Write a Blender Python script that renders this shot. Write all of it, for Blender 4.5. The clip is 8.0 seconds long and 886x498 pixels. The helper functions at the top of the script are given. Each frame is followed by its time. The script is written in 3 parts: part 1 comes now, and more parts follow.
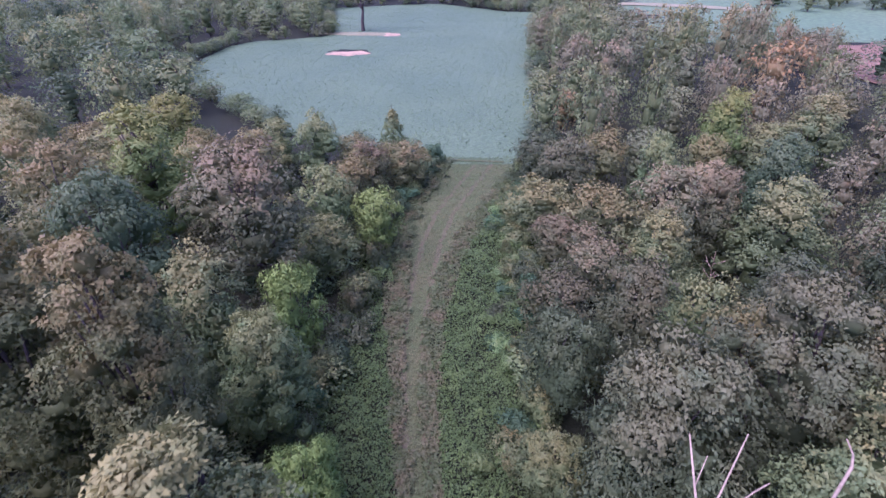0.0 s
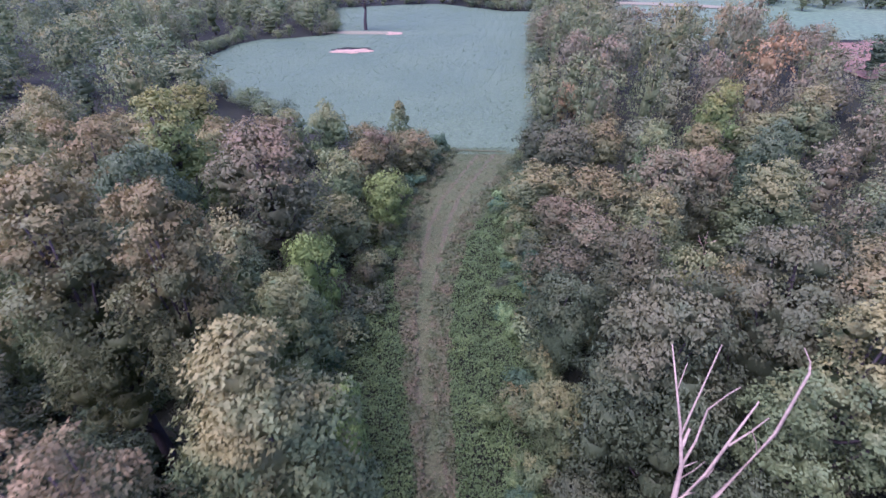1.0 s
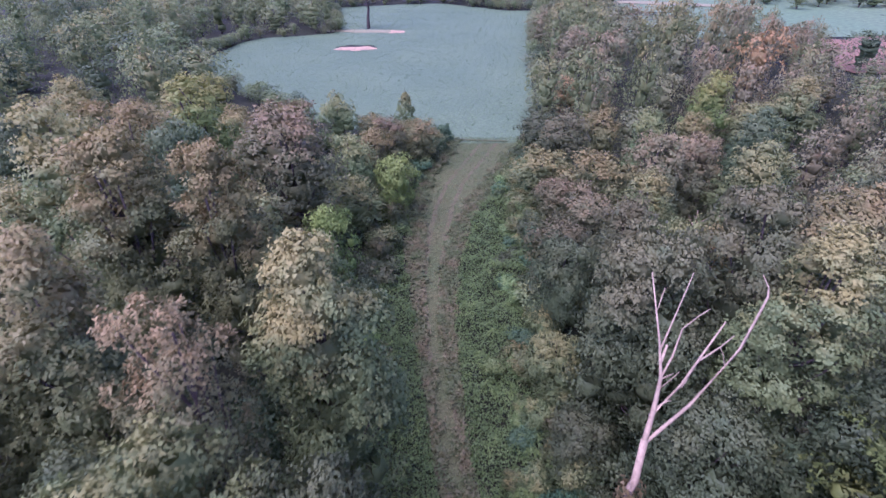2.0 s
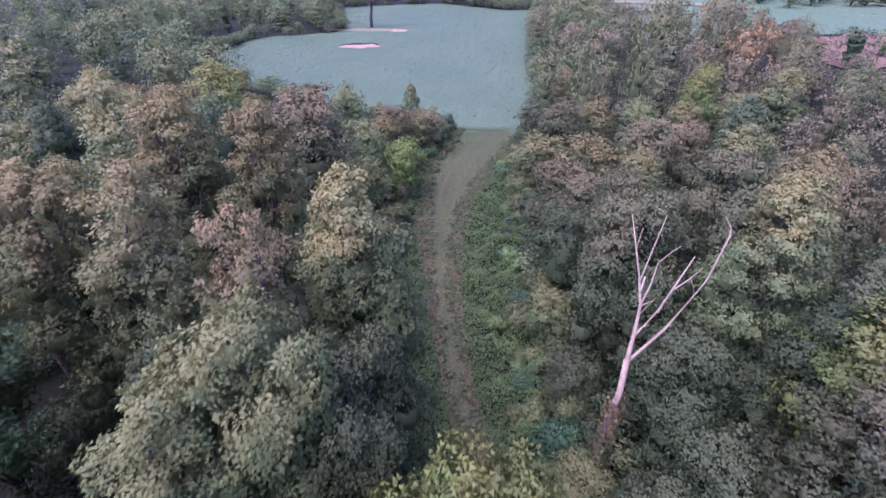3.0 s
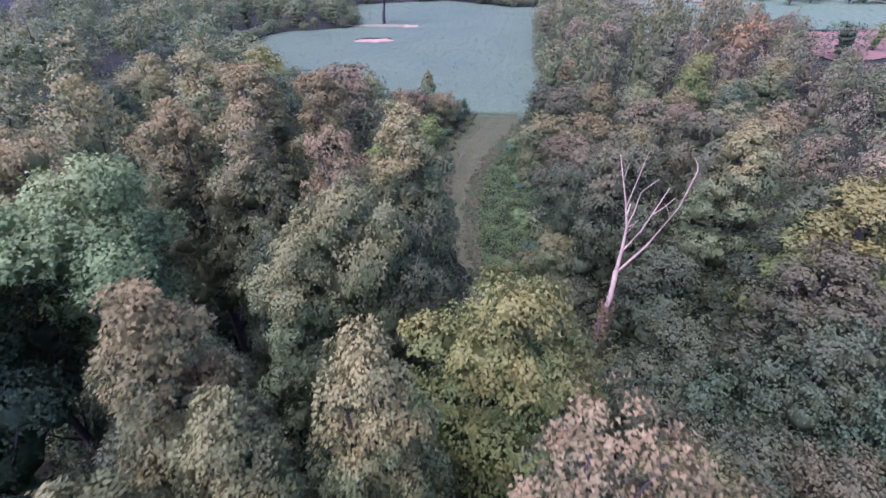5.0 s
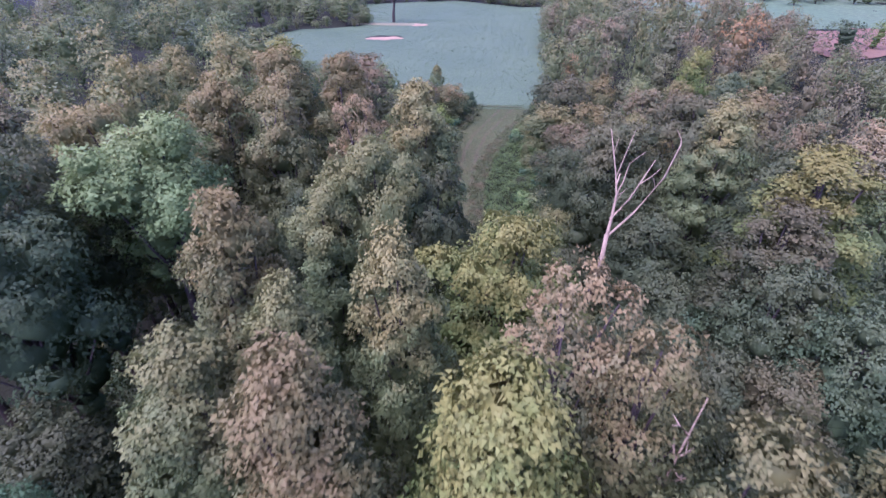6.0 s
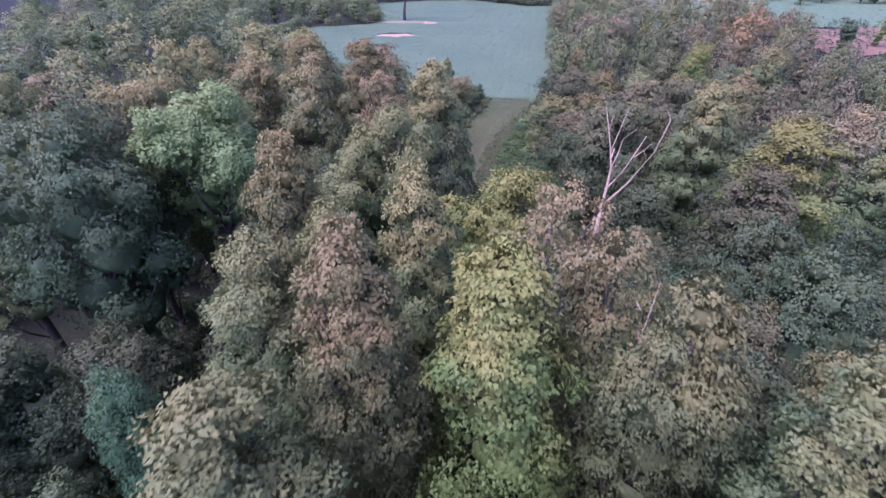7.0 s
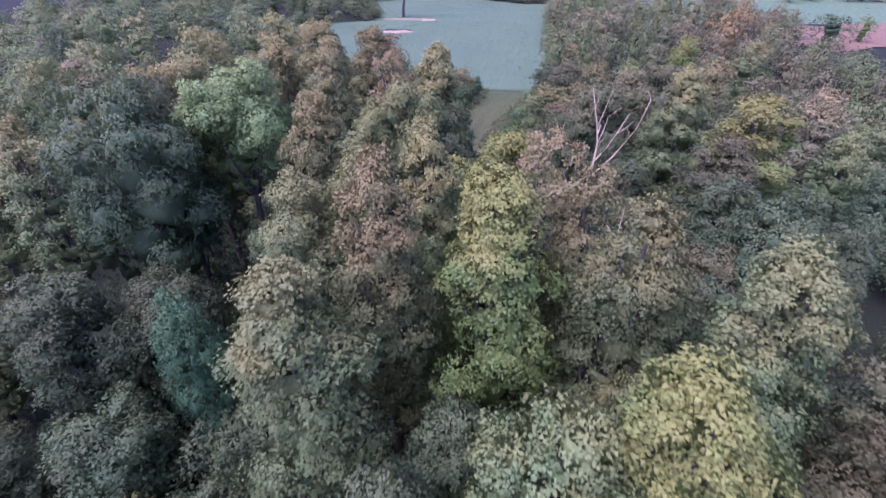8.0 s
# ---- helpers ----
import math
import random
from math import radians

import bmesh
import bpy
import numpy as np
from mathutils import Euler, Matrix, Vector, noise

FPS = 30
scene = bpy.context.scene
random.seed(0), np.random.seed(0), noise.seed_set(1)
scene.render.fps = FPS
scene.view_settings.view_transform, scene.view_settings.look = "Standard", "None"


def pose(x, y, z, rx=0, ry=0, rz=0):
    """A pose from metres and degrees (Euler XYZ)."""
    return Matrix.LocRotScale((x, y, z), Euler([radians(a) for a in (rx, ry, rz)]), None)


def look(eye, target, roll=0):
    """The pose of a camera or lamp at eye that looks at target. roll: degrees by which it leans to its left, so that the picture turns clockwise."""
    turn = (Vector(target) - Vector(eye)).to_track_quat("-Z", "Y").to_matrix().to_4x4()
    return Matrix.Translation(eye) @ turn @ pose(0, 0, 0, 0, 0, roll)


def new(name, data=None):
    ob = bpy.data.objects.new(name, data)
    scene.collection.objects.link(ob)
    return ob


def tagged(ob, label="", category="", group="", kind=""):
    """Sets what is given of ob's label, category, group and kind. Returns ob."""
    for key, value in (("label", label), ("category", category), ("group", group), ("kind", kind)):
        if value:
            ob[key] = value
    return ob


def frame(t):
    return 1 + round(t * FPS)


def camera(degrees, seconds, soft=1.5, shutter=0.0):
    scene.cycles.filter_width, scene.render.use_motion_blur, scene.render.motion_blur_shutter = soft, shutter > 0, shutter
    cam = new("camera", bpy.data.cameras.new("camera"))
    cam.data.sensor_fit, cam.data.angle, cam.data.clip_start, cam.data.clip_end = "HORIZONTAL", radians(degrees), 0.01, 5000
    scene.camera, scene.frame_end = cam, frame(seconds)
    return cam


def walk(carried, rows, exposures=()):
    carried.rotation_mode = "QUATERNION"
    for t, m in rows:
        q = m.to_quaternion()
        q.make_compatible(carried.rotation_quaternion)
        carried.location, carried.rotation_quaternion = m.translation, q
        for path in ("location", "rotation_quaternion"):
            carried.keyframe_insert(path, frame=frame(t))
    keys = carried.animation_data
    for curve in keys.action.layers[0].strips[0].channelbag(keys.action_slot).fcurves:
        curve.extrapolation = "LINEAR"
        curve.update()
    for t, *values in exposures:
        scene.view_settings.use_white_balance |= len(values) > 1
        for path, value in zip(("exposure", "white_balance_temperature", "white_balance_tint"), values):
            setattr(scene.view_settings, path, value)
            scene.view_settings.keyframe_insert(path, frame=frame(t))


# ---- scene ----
cam = camera(85.6, 8.0, 1.5, 0.4)
METRES, EYE, TILT, LEAN, TURN = 36.0, 30.3, -35.5, 0.0, 0.0
ROWS = [
    (0.0, 0.0, 0.0, 0.0, 0.0, 0.0, -0.0),
    (0.5, -0.0108, -0.0343, -0.0288, -0.04, 0.04, 0.01),
    (1.0, -0.0226, -0.077, -0.0631, -0.08, 0.15, 0.06),
    (1.5, -0.0326, -0.1207, -0.097, -0.08, 0.2, 0.1),
    (3.0, -0.0626, -0.2772, -0.2144, -0.14, 0.43, 0.19),
    (3.5, -0.0725, -0.3307, -0.2548, -0.09, 0.48, 0.11),
    (4.0, -0.0905, -0.381, -0.2825, -0.04, 0.34, 0.04),
    (4.5, -0.1029, -0.4245, -0.3071, 0.17, 0.3, -0.01),
    (6.0, -0.1099, -0.5741, -0.4197, 1.13, 0.48, -0.72),
    (6.5, -0.1119, -0.6258, -0.4577, 1.65, 0.49, -1.04),
    (7.0, -0.1144, -0.6832, -0.4996, 1.94, 0.5, -1.27),
    (7.5, -0.1178, -0.7375, -0.5398, 2.19, 0.52, -1.53),
    (8.0, -0.1223, -0.7975, -0.5829, 1.62, 0.46, -1.21),
]
walk(cam, [(t, pose(0, 0, EYE, TILT, LEAN, TURN) @ pose(METRES * x, METRES * y, METRES * z, 90 + pitch, roll, yaw)) for t, x, y, z, yaw, pitch, roll in ROWS],
     exposures=[(0.0, 2.92, 4800, 91), (8.0, 2.92, 4800, 91)])

# ---- light: a soft evening sky, the sun low and veiled ----
SUN_EL, SUN_AZ = 66.0, 236.0
world = bpy.data.worlds.new("world")
scene.world = world
world.use_nodes = True
wn = world.node_tree.nodes
sky = wn.new("ShaderNodeTexSky")
sky.sky_type, sky.sun_disc = "NISHITA", False
sky.sun_elevation, sky.sun_rotation = radians(SUN_EL), radians(SUN_AZ)
sky.dust_density, sky.air_density = 1.0, 1.3
wn["Background"].inputs[1].default_value = 0.06
world.node_tree.links.new(sky.outputs[0], wn["Background"].inputs[0])
sun = new("sun", bpy.data.lights.new("sun", "SUN"))
sun.data.energy, sun.data.angle, sun.data.color = 1.9, radians(60), (1.0, 0.87, 0.68)
sun.matrix_world = look((0, 0, 0), (-math.sin(radians(SUN_AZ)) * math.cos(radians(SUN_EL)), -math.cos(radians(SUN_AZ)) * math.cos(radians(SUN_EL)), -math.sin(radians(SUN_EL))))


# ---- materials ----
def material(name):
    m = bpy.data.materials.new(name)
    m.use_nodes = True
    t = m.node_tree
    return m, t.nodes, t.links, t.nodes["Principled BSDF"], t.nodes["Material Output"]


def mixed(nodes, links, fac, a, b, mode="MIX"):
    """A colour mix node; fac, a and b are sockets or values. Returns its colour socket."""
    n = nodes.new("ShaderNodeMix")
    n.data_type, n.blend_type = "RGBA", mode
    for socket, value in ((n.inputs[0], fac), (n.inputs[6], a), (n.inputs[7], b)):
        if isinstance(value, bpy.types.NodeSocket):
            links.new(value, socket)
        elif isinstance(value, (int, float)):
            socket.default_value = value
        else:
            socket.default_value = (*value, 1)
    return n.outputs[2]


def ranged(nodes, links, value, lo, hi, a=0.0, b=1.0):
    n = nodes.new("ShaderNodeMapRange")
    links.new(value, n.inputs[0])
    for i, v in enumerate((lo, hi, a, b)):
        n.inputs[i + 1].default_value = v
    return n.outputs[0]


def noise_tex(nodes, links, scale, detail=3.0, where="Object", rough=0.55):
    tc, n = nodes.new("ShaderNodeTexCoord"), nodes.new("ShaderNodeTexNoise")
    n.inputs["Scale"].default_value, n.inputs["Detail"].default_value, n.inputs["Roughness"].default_value = scale, detail, rough
    links.new(tc.outputs[where], n.inputs["Vector"])
    return n.outputs["Fac"]


def foliage(name, green, turned, share=0.5, tone=(1.56, 1.5, 1.14)):
    """Leaves of one tree: green, with boughs that have begun to turn, and leaf by leaf variation."""
    green, turned = [c * k for c, k in zip(green, tone)], [c * k for c, k in zip(turned, tone)]
    m, nodes, links, bsdf, out = material(name)
    info, geo = nodes.new("ShaderNodeObjectInfo"), nodes.new("ShaderNodeNewGeometry")
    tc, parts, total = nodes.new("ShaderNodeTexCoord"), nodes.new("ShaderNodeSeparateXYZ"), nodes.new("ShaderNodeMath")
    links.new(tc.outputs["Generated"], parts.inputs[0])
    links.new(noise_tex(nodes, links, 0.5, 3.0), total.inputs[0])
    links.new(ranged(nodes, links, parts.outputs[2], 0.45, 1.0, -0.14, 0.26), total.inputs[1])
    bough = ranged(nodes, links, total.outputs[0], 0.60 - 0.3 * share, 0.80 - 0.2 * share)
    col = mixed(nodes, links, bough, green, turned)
    # sprays a shade lighter or darker than their neighbours, then single leaves
    spray = noise_tex(nodes, links, 2.6, 2.0)
    col = mixed(nodes, links, ranged(nodes, links, spray, 0.5, 0.72, 0.0, 0.28), col, [c * 1.5 for c in green])
    col = mixed(nodes, links, ranged(nodes, links, spray, 0.5, 0.3, 0.0, 0.28), col, [c * 0.6 for c in green])
    leaf = geo.outputs["Random Per Island"]
    col = mixed(nodes, links, ranged(nodes, links, leaf, 0.45, 1.0, 0.0, 0.14), col, [c * 1.5 for c in turned])
    col = mixed(nodes, links, ranged(nodes, links, leaf, 0.5, 0.0, 0.0, 0.18), col, [c * 0.55 for c in green])
    hsv = nodes.new("ShaderNodeHueSaturation")
    links.new(ranged(nodes, links, info.outputs["Random"], 0, 1, 0.485, 0.515), hsv.inputs["Hue"])
    links.new(ranged(nodes, links, info.outputs["Random"], 0, 1, 0.85, 1.2), hsv.inputs["Value"])
    links.new(col, hsv.inputs["Color"])
    links.new(hsv.outputs[0], bsdf.inputs["Base Color"])
    bsdf.inputs["Roughness"].default_value, bsdf.inputs["Specular IOR Level"].default_value = 0.6, 0.1
    tr, mx = nodes.new("ShaderNodeBsdfTranslucent"), nodes.new("ShaderNodeMixShader")
    links.new(hsv.outputs[0], tr.inputs[0])
    mx.inputs[0].default_value = 0.38
    links.new(bsdf.outputs[0], mx.inputs[1])
    links.new(tr.outputs[0], mx.inputs[2])
    links.new(mx.outputs[0], out.inputs[0])
    return m


def surface(name, a, b, scale, fine=12.0, bump=0.3, rough=0.9, dist=0.05):
    """An earthy surface: two colours in large patches, fine grain over them, and relief."""
    m, nodes, links, bsdf, out = material(name)
    big, small = noise_tex(nodes, links, scale, 4.0), noise_tex(nodes, links, fine, 5.0)
    col = mixed(nodes, links, ranged(nodes, links, big, 0.35, 0.65), a, b)
    col = mixed(nodes, links, ranged(nodes, links, small, 0.3, 0.75, 0.0, 0.8), col, [c * 0.45 for c in a])
    links.new(col, bsdf.inputs["Base Color"])
    bsdf.inputs["Roughness"].default_value = rough
    bsdf.inputs["Specular IOR Level"].default_value = 0.06
    bp = nodes.new("ShaderNodeBump")
    bp.inputs["Strength"].default_value, bp.inputs["Distance"].default_value = bump, dist
    links.new(small, bp.inputs["Height"])
    links.new(bp.outputs[0], bsdf.inputs["Normal"])
    return m


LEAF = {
    # dark green, deepened to carry the shade of hollows as well
    "dark": foliage("leaves_dark_green_shaded", (0.029, 0.050, 0.020), (0.042, 0.060, 0.023), 0.3),
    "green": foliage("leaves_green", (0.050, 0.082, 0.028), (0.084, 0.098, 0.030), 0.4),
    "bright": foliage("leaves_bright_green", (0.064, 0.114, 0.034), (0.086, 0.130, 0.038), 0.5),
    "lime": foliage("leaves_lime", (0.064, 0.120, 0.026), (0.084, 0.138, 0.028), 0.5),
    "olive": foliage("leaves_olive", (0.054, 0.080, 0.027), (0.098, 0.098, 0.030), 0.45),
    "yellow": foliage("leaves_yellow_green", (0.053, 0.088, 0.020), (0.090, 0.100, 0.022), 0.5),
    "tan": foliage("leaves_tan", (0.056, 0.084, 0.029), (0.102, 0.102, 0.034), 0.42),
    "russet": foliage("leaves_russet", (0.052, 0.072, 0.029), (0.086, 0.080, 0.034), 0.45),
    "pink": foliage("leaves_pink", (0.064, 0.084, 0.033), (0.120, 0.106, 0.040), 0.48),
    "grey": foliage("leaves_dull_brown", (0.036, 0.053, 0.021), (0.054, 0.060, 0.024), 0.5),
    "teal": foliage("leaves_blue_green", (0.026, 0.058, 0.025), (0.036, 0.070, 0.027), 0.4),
    # turned brown, lightened to make up for haze over the distant crowns
    "mauve": foliage("leaves_mauve_brown_hazed", (0.066, 0.076, 0.034), (0.110, 0.090, 0.040), 0.5),
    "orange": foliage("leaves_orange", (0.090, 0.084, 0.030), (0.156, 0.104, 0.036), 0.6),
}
BEAN_LEAF = foliage("bean_leaves", (0.055, 0.098, 0.035), (0.066, 0.110, 0.038), 0.5, (1.0, 1.0, 1.0))
WEEDS = foliage("weed_leaves", (0.032, 0.062, 0.015), (0.048, 0.084, 0.018), 0.5)
STRAW = foliage("grass_blades", (0.052, 0.082, 0.022), (0.086, 0.088, 0.030), 0.4, (1.1, 1.1, 1.0))
WORDS = {"dark": "dark green", "green": "mid-green", "bright": "fresh light green", "lime": "lime green", "olive": "bronzed olive",
         "yellow": "turning yellow-green", "tan": "green and tan", "russet": "russet brown", "pink": "sparse pinkish",
         "grey": "dull grey-brown", "teal": "cool blue-green", "orange": "orange-gold", "mauve": "mauve-brown"}
BARK = surface("bark", (0.046, 0.042, 0.026), (0.070, 0.064, 0.040), 1.2, 14.0, 0.6)
DEADWOOD = surface("bleached_deadwood", (0.25, 0.215, 0.105), (0.15, 0.13, 0.065), 1.5, 9.0, 0.4, 0.85)
# litter taken nearly to black, so its colour holds the shade between trunks
SHADED_LITTER = surface("forest_floor_shade_baked", (0.015, 0.019, 0.007), (0.012, 0.018, 0.006), 0.25, 3.0, 0.8, 0.95, 0.15)
TURF = surface("mown_grass", (0.056, 0.068, 0.019), (0.042, 0.064, 0.016), 0.22, 5.0, 0.6, 0.95, 0.08)
BEANS = surface("bean_canopy", (0.051, 0.090, 0.032), (0.061, 0.102, 0.035), 0.05, 2.2, 0.9, 0.8, 0.2)
RUT = surface("worn_rut", (0.076, 0.072, 0.026), (0.056, 0.064, 0.022), 0.5, 6.0, 0.5)
STRAWBED = surface("straw_grass", (0.14, 0.14, 0.055), (0.11, 0.13, 0.048), 0.2, 3.0, 0.5)
SOIL = surface("bare_soil", (0.25, 0.19, 0.082), (0.19, 0.15, 0.068), 0.3, 3.0, 0.4)
FARFIELD = surface("far_meadow", (0.060, 0.108, 0.038), (0.072, 0.112, 0.040), 0.02, 0.6, 0.4)
CLAY = surface("red_clay", (0.12, 0.082, 0.034), (0.10, 0.072, 0.03), 0.1, 1.5, 0.4)


# ---- the lie of the land ----
def step(x, a, b):
    u = min(1.0, max(0.0, (x - a) / (b - a)))
    return u * u * (3 - 2 * u)


def dip(x, y):
    """Depth of the hollow in which the wood beside the ride stands."""
    return 5.0 * step(x, 13, 28) * (1 - step(x, 58, 84)) * step(y, 2, 24) * (1 - step(y, 66, 100))


def land(x, y):
    """Height of the ground: level along the ride, falling away over the bean field, level again to the right."""
    fall = 16 * (1 - math.exp(-0.075 * 12 * math.log1p(math.exp(min(60.0, (y - 72) / 12))) / 16))
    fall *= 1 - step(x, 22, 75)
    return -fall * (1 - step(y, 320, 900)) - dip(x, y) + 0.12 * math.sin(0.21 * x + 0.4) * math.sin(0.17 * y)


def mesh_of(name, verts, faces, mat=None, smooth=False):
    me = bpy.data.meshes.new(name)
    me.from_pydata([tuple(v) for v in verts], [], faces)
    if mat:
        me.materials.append(mat)
    if smooth:
        for p in me.polygons:
            p.use_smooth = True
    me.update()
    return me


def sheet(name, xs, ys, mat, lift, label, inside=None):
    """A piece of ground that follows the land, over a grid of xs by ys, keeping cells whose middle is inside."""
    verts = [(x, y, land(x, y) + lift) for y in ys for x in xs]
    n, faces = len(xs), []
    for j in range(len(ys) - 1):
        for i in range(n - 1):
            if inside is None or inside(0.5 * (xs[i] + xs[i + 1]), 0.5 * (ys[j] + ys[j + 1])):
                faces.append((j * n + i, j * n + i + 1, (j + 1) * n + i + 1, (j + 1) * n + i))
    ob = new(name, mesh_of(name, verts, faces, mat, True))
    return tagged(ob, label, "ground", kind="structure")


def ramp(points, v):
    return float(np.interp(v, [p[0] for p in points], [p[1] for p in points]))


TRACK = ((-12, 4.5), (-4, 2.6), (4, 0.4), (10, -1.0), (18, -1.8), (29, -2.6), (38, -2.0), (44, -1.2), (50, 0.2), (57, 3.0), (66, 6.5))  # y, middle x
HALF = ((-12, 0.9), (16, 1.15), (29, 1.35), (38, 2.0), (46, 3.4), (52, 4.2), (60, 4.6), (68, 6.0))  # y, half width of the turf
WEED_L = ((-12, -1.0), (0, -4.0), (8, -7.4), (14, -8.6), (20, -8.5), (30, -7.6), (40, -6.3), (50, -5.2), (58, -2.6), (68, 0.2))
WEED_R = ((-12, 7.0), (0, 6.0), (10, 5.2), (18, 4.6), (30, 6.6), (40, 8.4), (50, 7.6), (58, 10.0), (68, 13.5))
FIELD_R = ((62, 13.4), (68, 13.9), (80, 15.8), (106, 19.4), (145, 24.8), (185, 32.0), (225, 40.0), (250, 22.0), (268, 2.0), (272, -6.0))
FIELD_L = ((62, 4.0), (66, -1.0), (70, -14.0), (78, -28.0), (93, -41.0), (104, -55.0), (120, -63.0), (133, -67.0), (160, -68.0), (170, -62.0), (178, -42.0), (184, -38.5), (220, -46.0), (256, -53.0), (264, -30.0), (272, -8.0))


def in_field(x, y, grow=0.0):
    return 65 - grow < y < 272 + grow and ramp(FIELD_L, y) - grow < x < ramp(FIELD_R, y) + grow


def in_ride(x, y, grow=0.0):
    return -10 < y < 68 and ramp(WEED_L, y) - grow < x < ramp(WEED_R, y) + grow


near = [v * 2.0 for v in range(-40, 61)]
xs = [-3000, -1500, -800, -500, -350, -250, -180, -140, -110, -95] + near + [130, 140, 160, 200, 260, 350, 500, 800, 1500, 3000]
ys = [-3000, -1500, -700, -300, -150, -90] + [v * 2.0 for v in range(-35, 125)] + [255, 270, 290, 320, 360, 420, 500, 620, 800, 1100, 1600, 2400, 3400]
# floor colour includes the deep shade under the crowns
sheet("ground", xs, ys, SHADED_LITTER, 0.0, "brown leaf litter, coloured darker for the shade on the woodland floor")



def ribbon(name, ys, middle, half, mat, lift, label, across=6, rough=0.25):
    """A strip of ground that winds along y, with ragged sides."""
    verts, faces = [], []
    for y in ys:
        m, h = middle(y), half(y)
        for k in range(across + 1):
            u = 2 * k / across - 1
            edge = rough * abs(u) ** 4 * noise.noise((u * 3, y * 0.9, lift * 50))
            x = m + u * (h + edge)
            verts.append((x, y, land(x, y) + lift))
    n = across + 1
    for j in range(len(ys) - 1):
        for i in range(across):
            faces.append((j * n + i, j * n + i + 1, (j + 1) * n + i + 1, (j + 1) * n + i))
    return tagged(new(name, mesh_of(name, verts, faces, mat, True)), label, "ground", kind="structure")


RIDE_YS = [v * 0.5 for v in range(-24, 138)]
ribbon("grass_track", RIDE_YS, lambda y: ramp(TRACK, y), lambda y: ramp(HALF, y) + 0.02 * max(0, y - 10), TURF, 0.03, "mown brownish grass ride between the trees", 10, 0.8)
for gauge in (-0.85, 0.85):
    ribbon("wheel_rut", RIDE_YS[:-8], lambda y: ramp(TRACK, y) + gauge * (1 + 0.012 * max(0, y - 30)), lambda y: 0.26, RUT, 0.04, "worn brown wheel rut in the grass ride", 4, 0.35)
ribbon("bean_field", [64.5 + v * 1.25 for v in range(0, 167)], lambda y: 0.5 * (ramp(FIELD_L, y) + ramp(FIELD_R, y)), lambda y: 0.5 * (ramp(FIELD_R, y) - ramp(FIELD_L, y)), BEANS, 0.06,
       "blue-green bean field with faint drill rows", 70, 1.2)


def patch(name, cx, cy, rx, ry, mat, lift, label, seed):
    """A ragged flat patch on the land."""
    rnd = random.Random(seed)
    n, phase = 48, rnd.uniform(0, 9)
    rim = [1 + 0.16 * math.sin(2 * k * math.tau / n + phase) + 0.12 * math.sin(5 * k * math.tau / n + 2 * phase) + rnd.uniform(-0.06, 0.06) for k in range(n)]
    verts = [(cx, cy, land(cx, cy) + lift + 0.1)]
    for k, r in enumerate(rim):
        a = k * math.tau / n
        x, y = cx + rx * r * math.cos(a), cy + ry * r * math.sin(a)
        verts.append((x, y, land(x, y) + lift))
    ob = new(name, mesh_of(name, verts, [(0, k + 1, (k + 1) % n + 1) for k in range(n)], mat))
    return tagged(ob, label, "ground", kind="structure")


# the shadow at the erosion bank's rim, laid as a dark sheet behind the soil
patch("bare_patch", -28.0, 151.6, 5.6, 3.4, SHADED_LITTER, 0.09, "dark sheet standing in for the shadowed rim of the washed-out patch", 4)
patch("bare_patch", -28.3, 149.0, 5.4, 4.2, SOIL, 0.12, "washed-out pinkish bare soil patch in the bean field", 1)
patch("bare_patch", -18.9, 182.5, 3.6, 3.4, SOIL, 0.12, "small pale bare soil patch in the bean field", 2)
patch("bare_patch", -30.0, 184.0, 13.0, 4.0, STRAWBED, 0.12, "straw-coloured grass at the edge of the bean field", 3)


# ---- trees ----
def cloud(rng, n, low=-0.35):
    """n unit vectors, none pointing far downwards."""
    v = rng.normal(size=(n * 3 + 8, 3))
    v /= np.linalg.norm(v, axis=1)[:, None]
    return v[v[:, 2] > low][:n]


def unit(v):
    return v / np.maximum(np.linalg.norm(v, axis=1), 1e-6)[:, None]


def leaves_at(rng, at, out, size, droop, spread, slim=0.5):
    """Corner points, four a leaf, of pointed leaves that spring from the points at, facing out and hanging by droop."""
    n = len(at)
    axis = rng.normal(size=(n, 3)) * spread + np.array([0, 0, -droop])
    axis = unit(axis - out * ((axis * out).sum(1)[:, None] * 0.9 - 0.12))
    side = unit(np.cross(axis, unit(out + rng.normal(size=(n, 3)) * 0.2)))
    ln = size * rng.uniform(0.65, 1.35, size=(n, 1))
    w = ln * slim * rng.uniform(0.8, 1.2, size=(n, 1))
    base = at - axis * ln * 0.4
    mid = base + axis * ln * 0.45
    tip = base + axis * ln - np.array([0, 0, 1.0]) * ln * 0.12
    return np.stack([base, mid + side * w * 0.5, tip, mid - side * w * 0.5], 1).reshape(-1, 3)


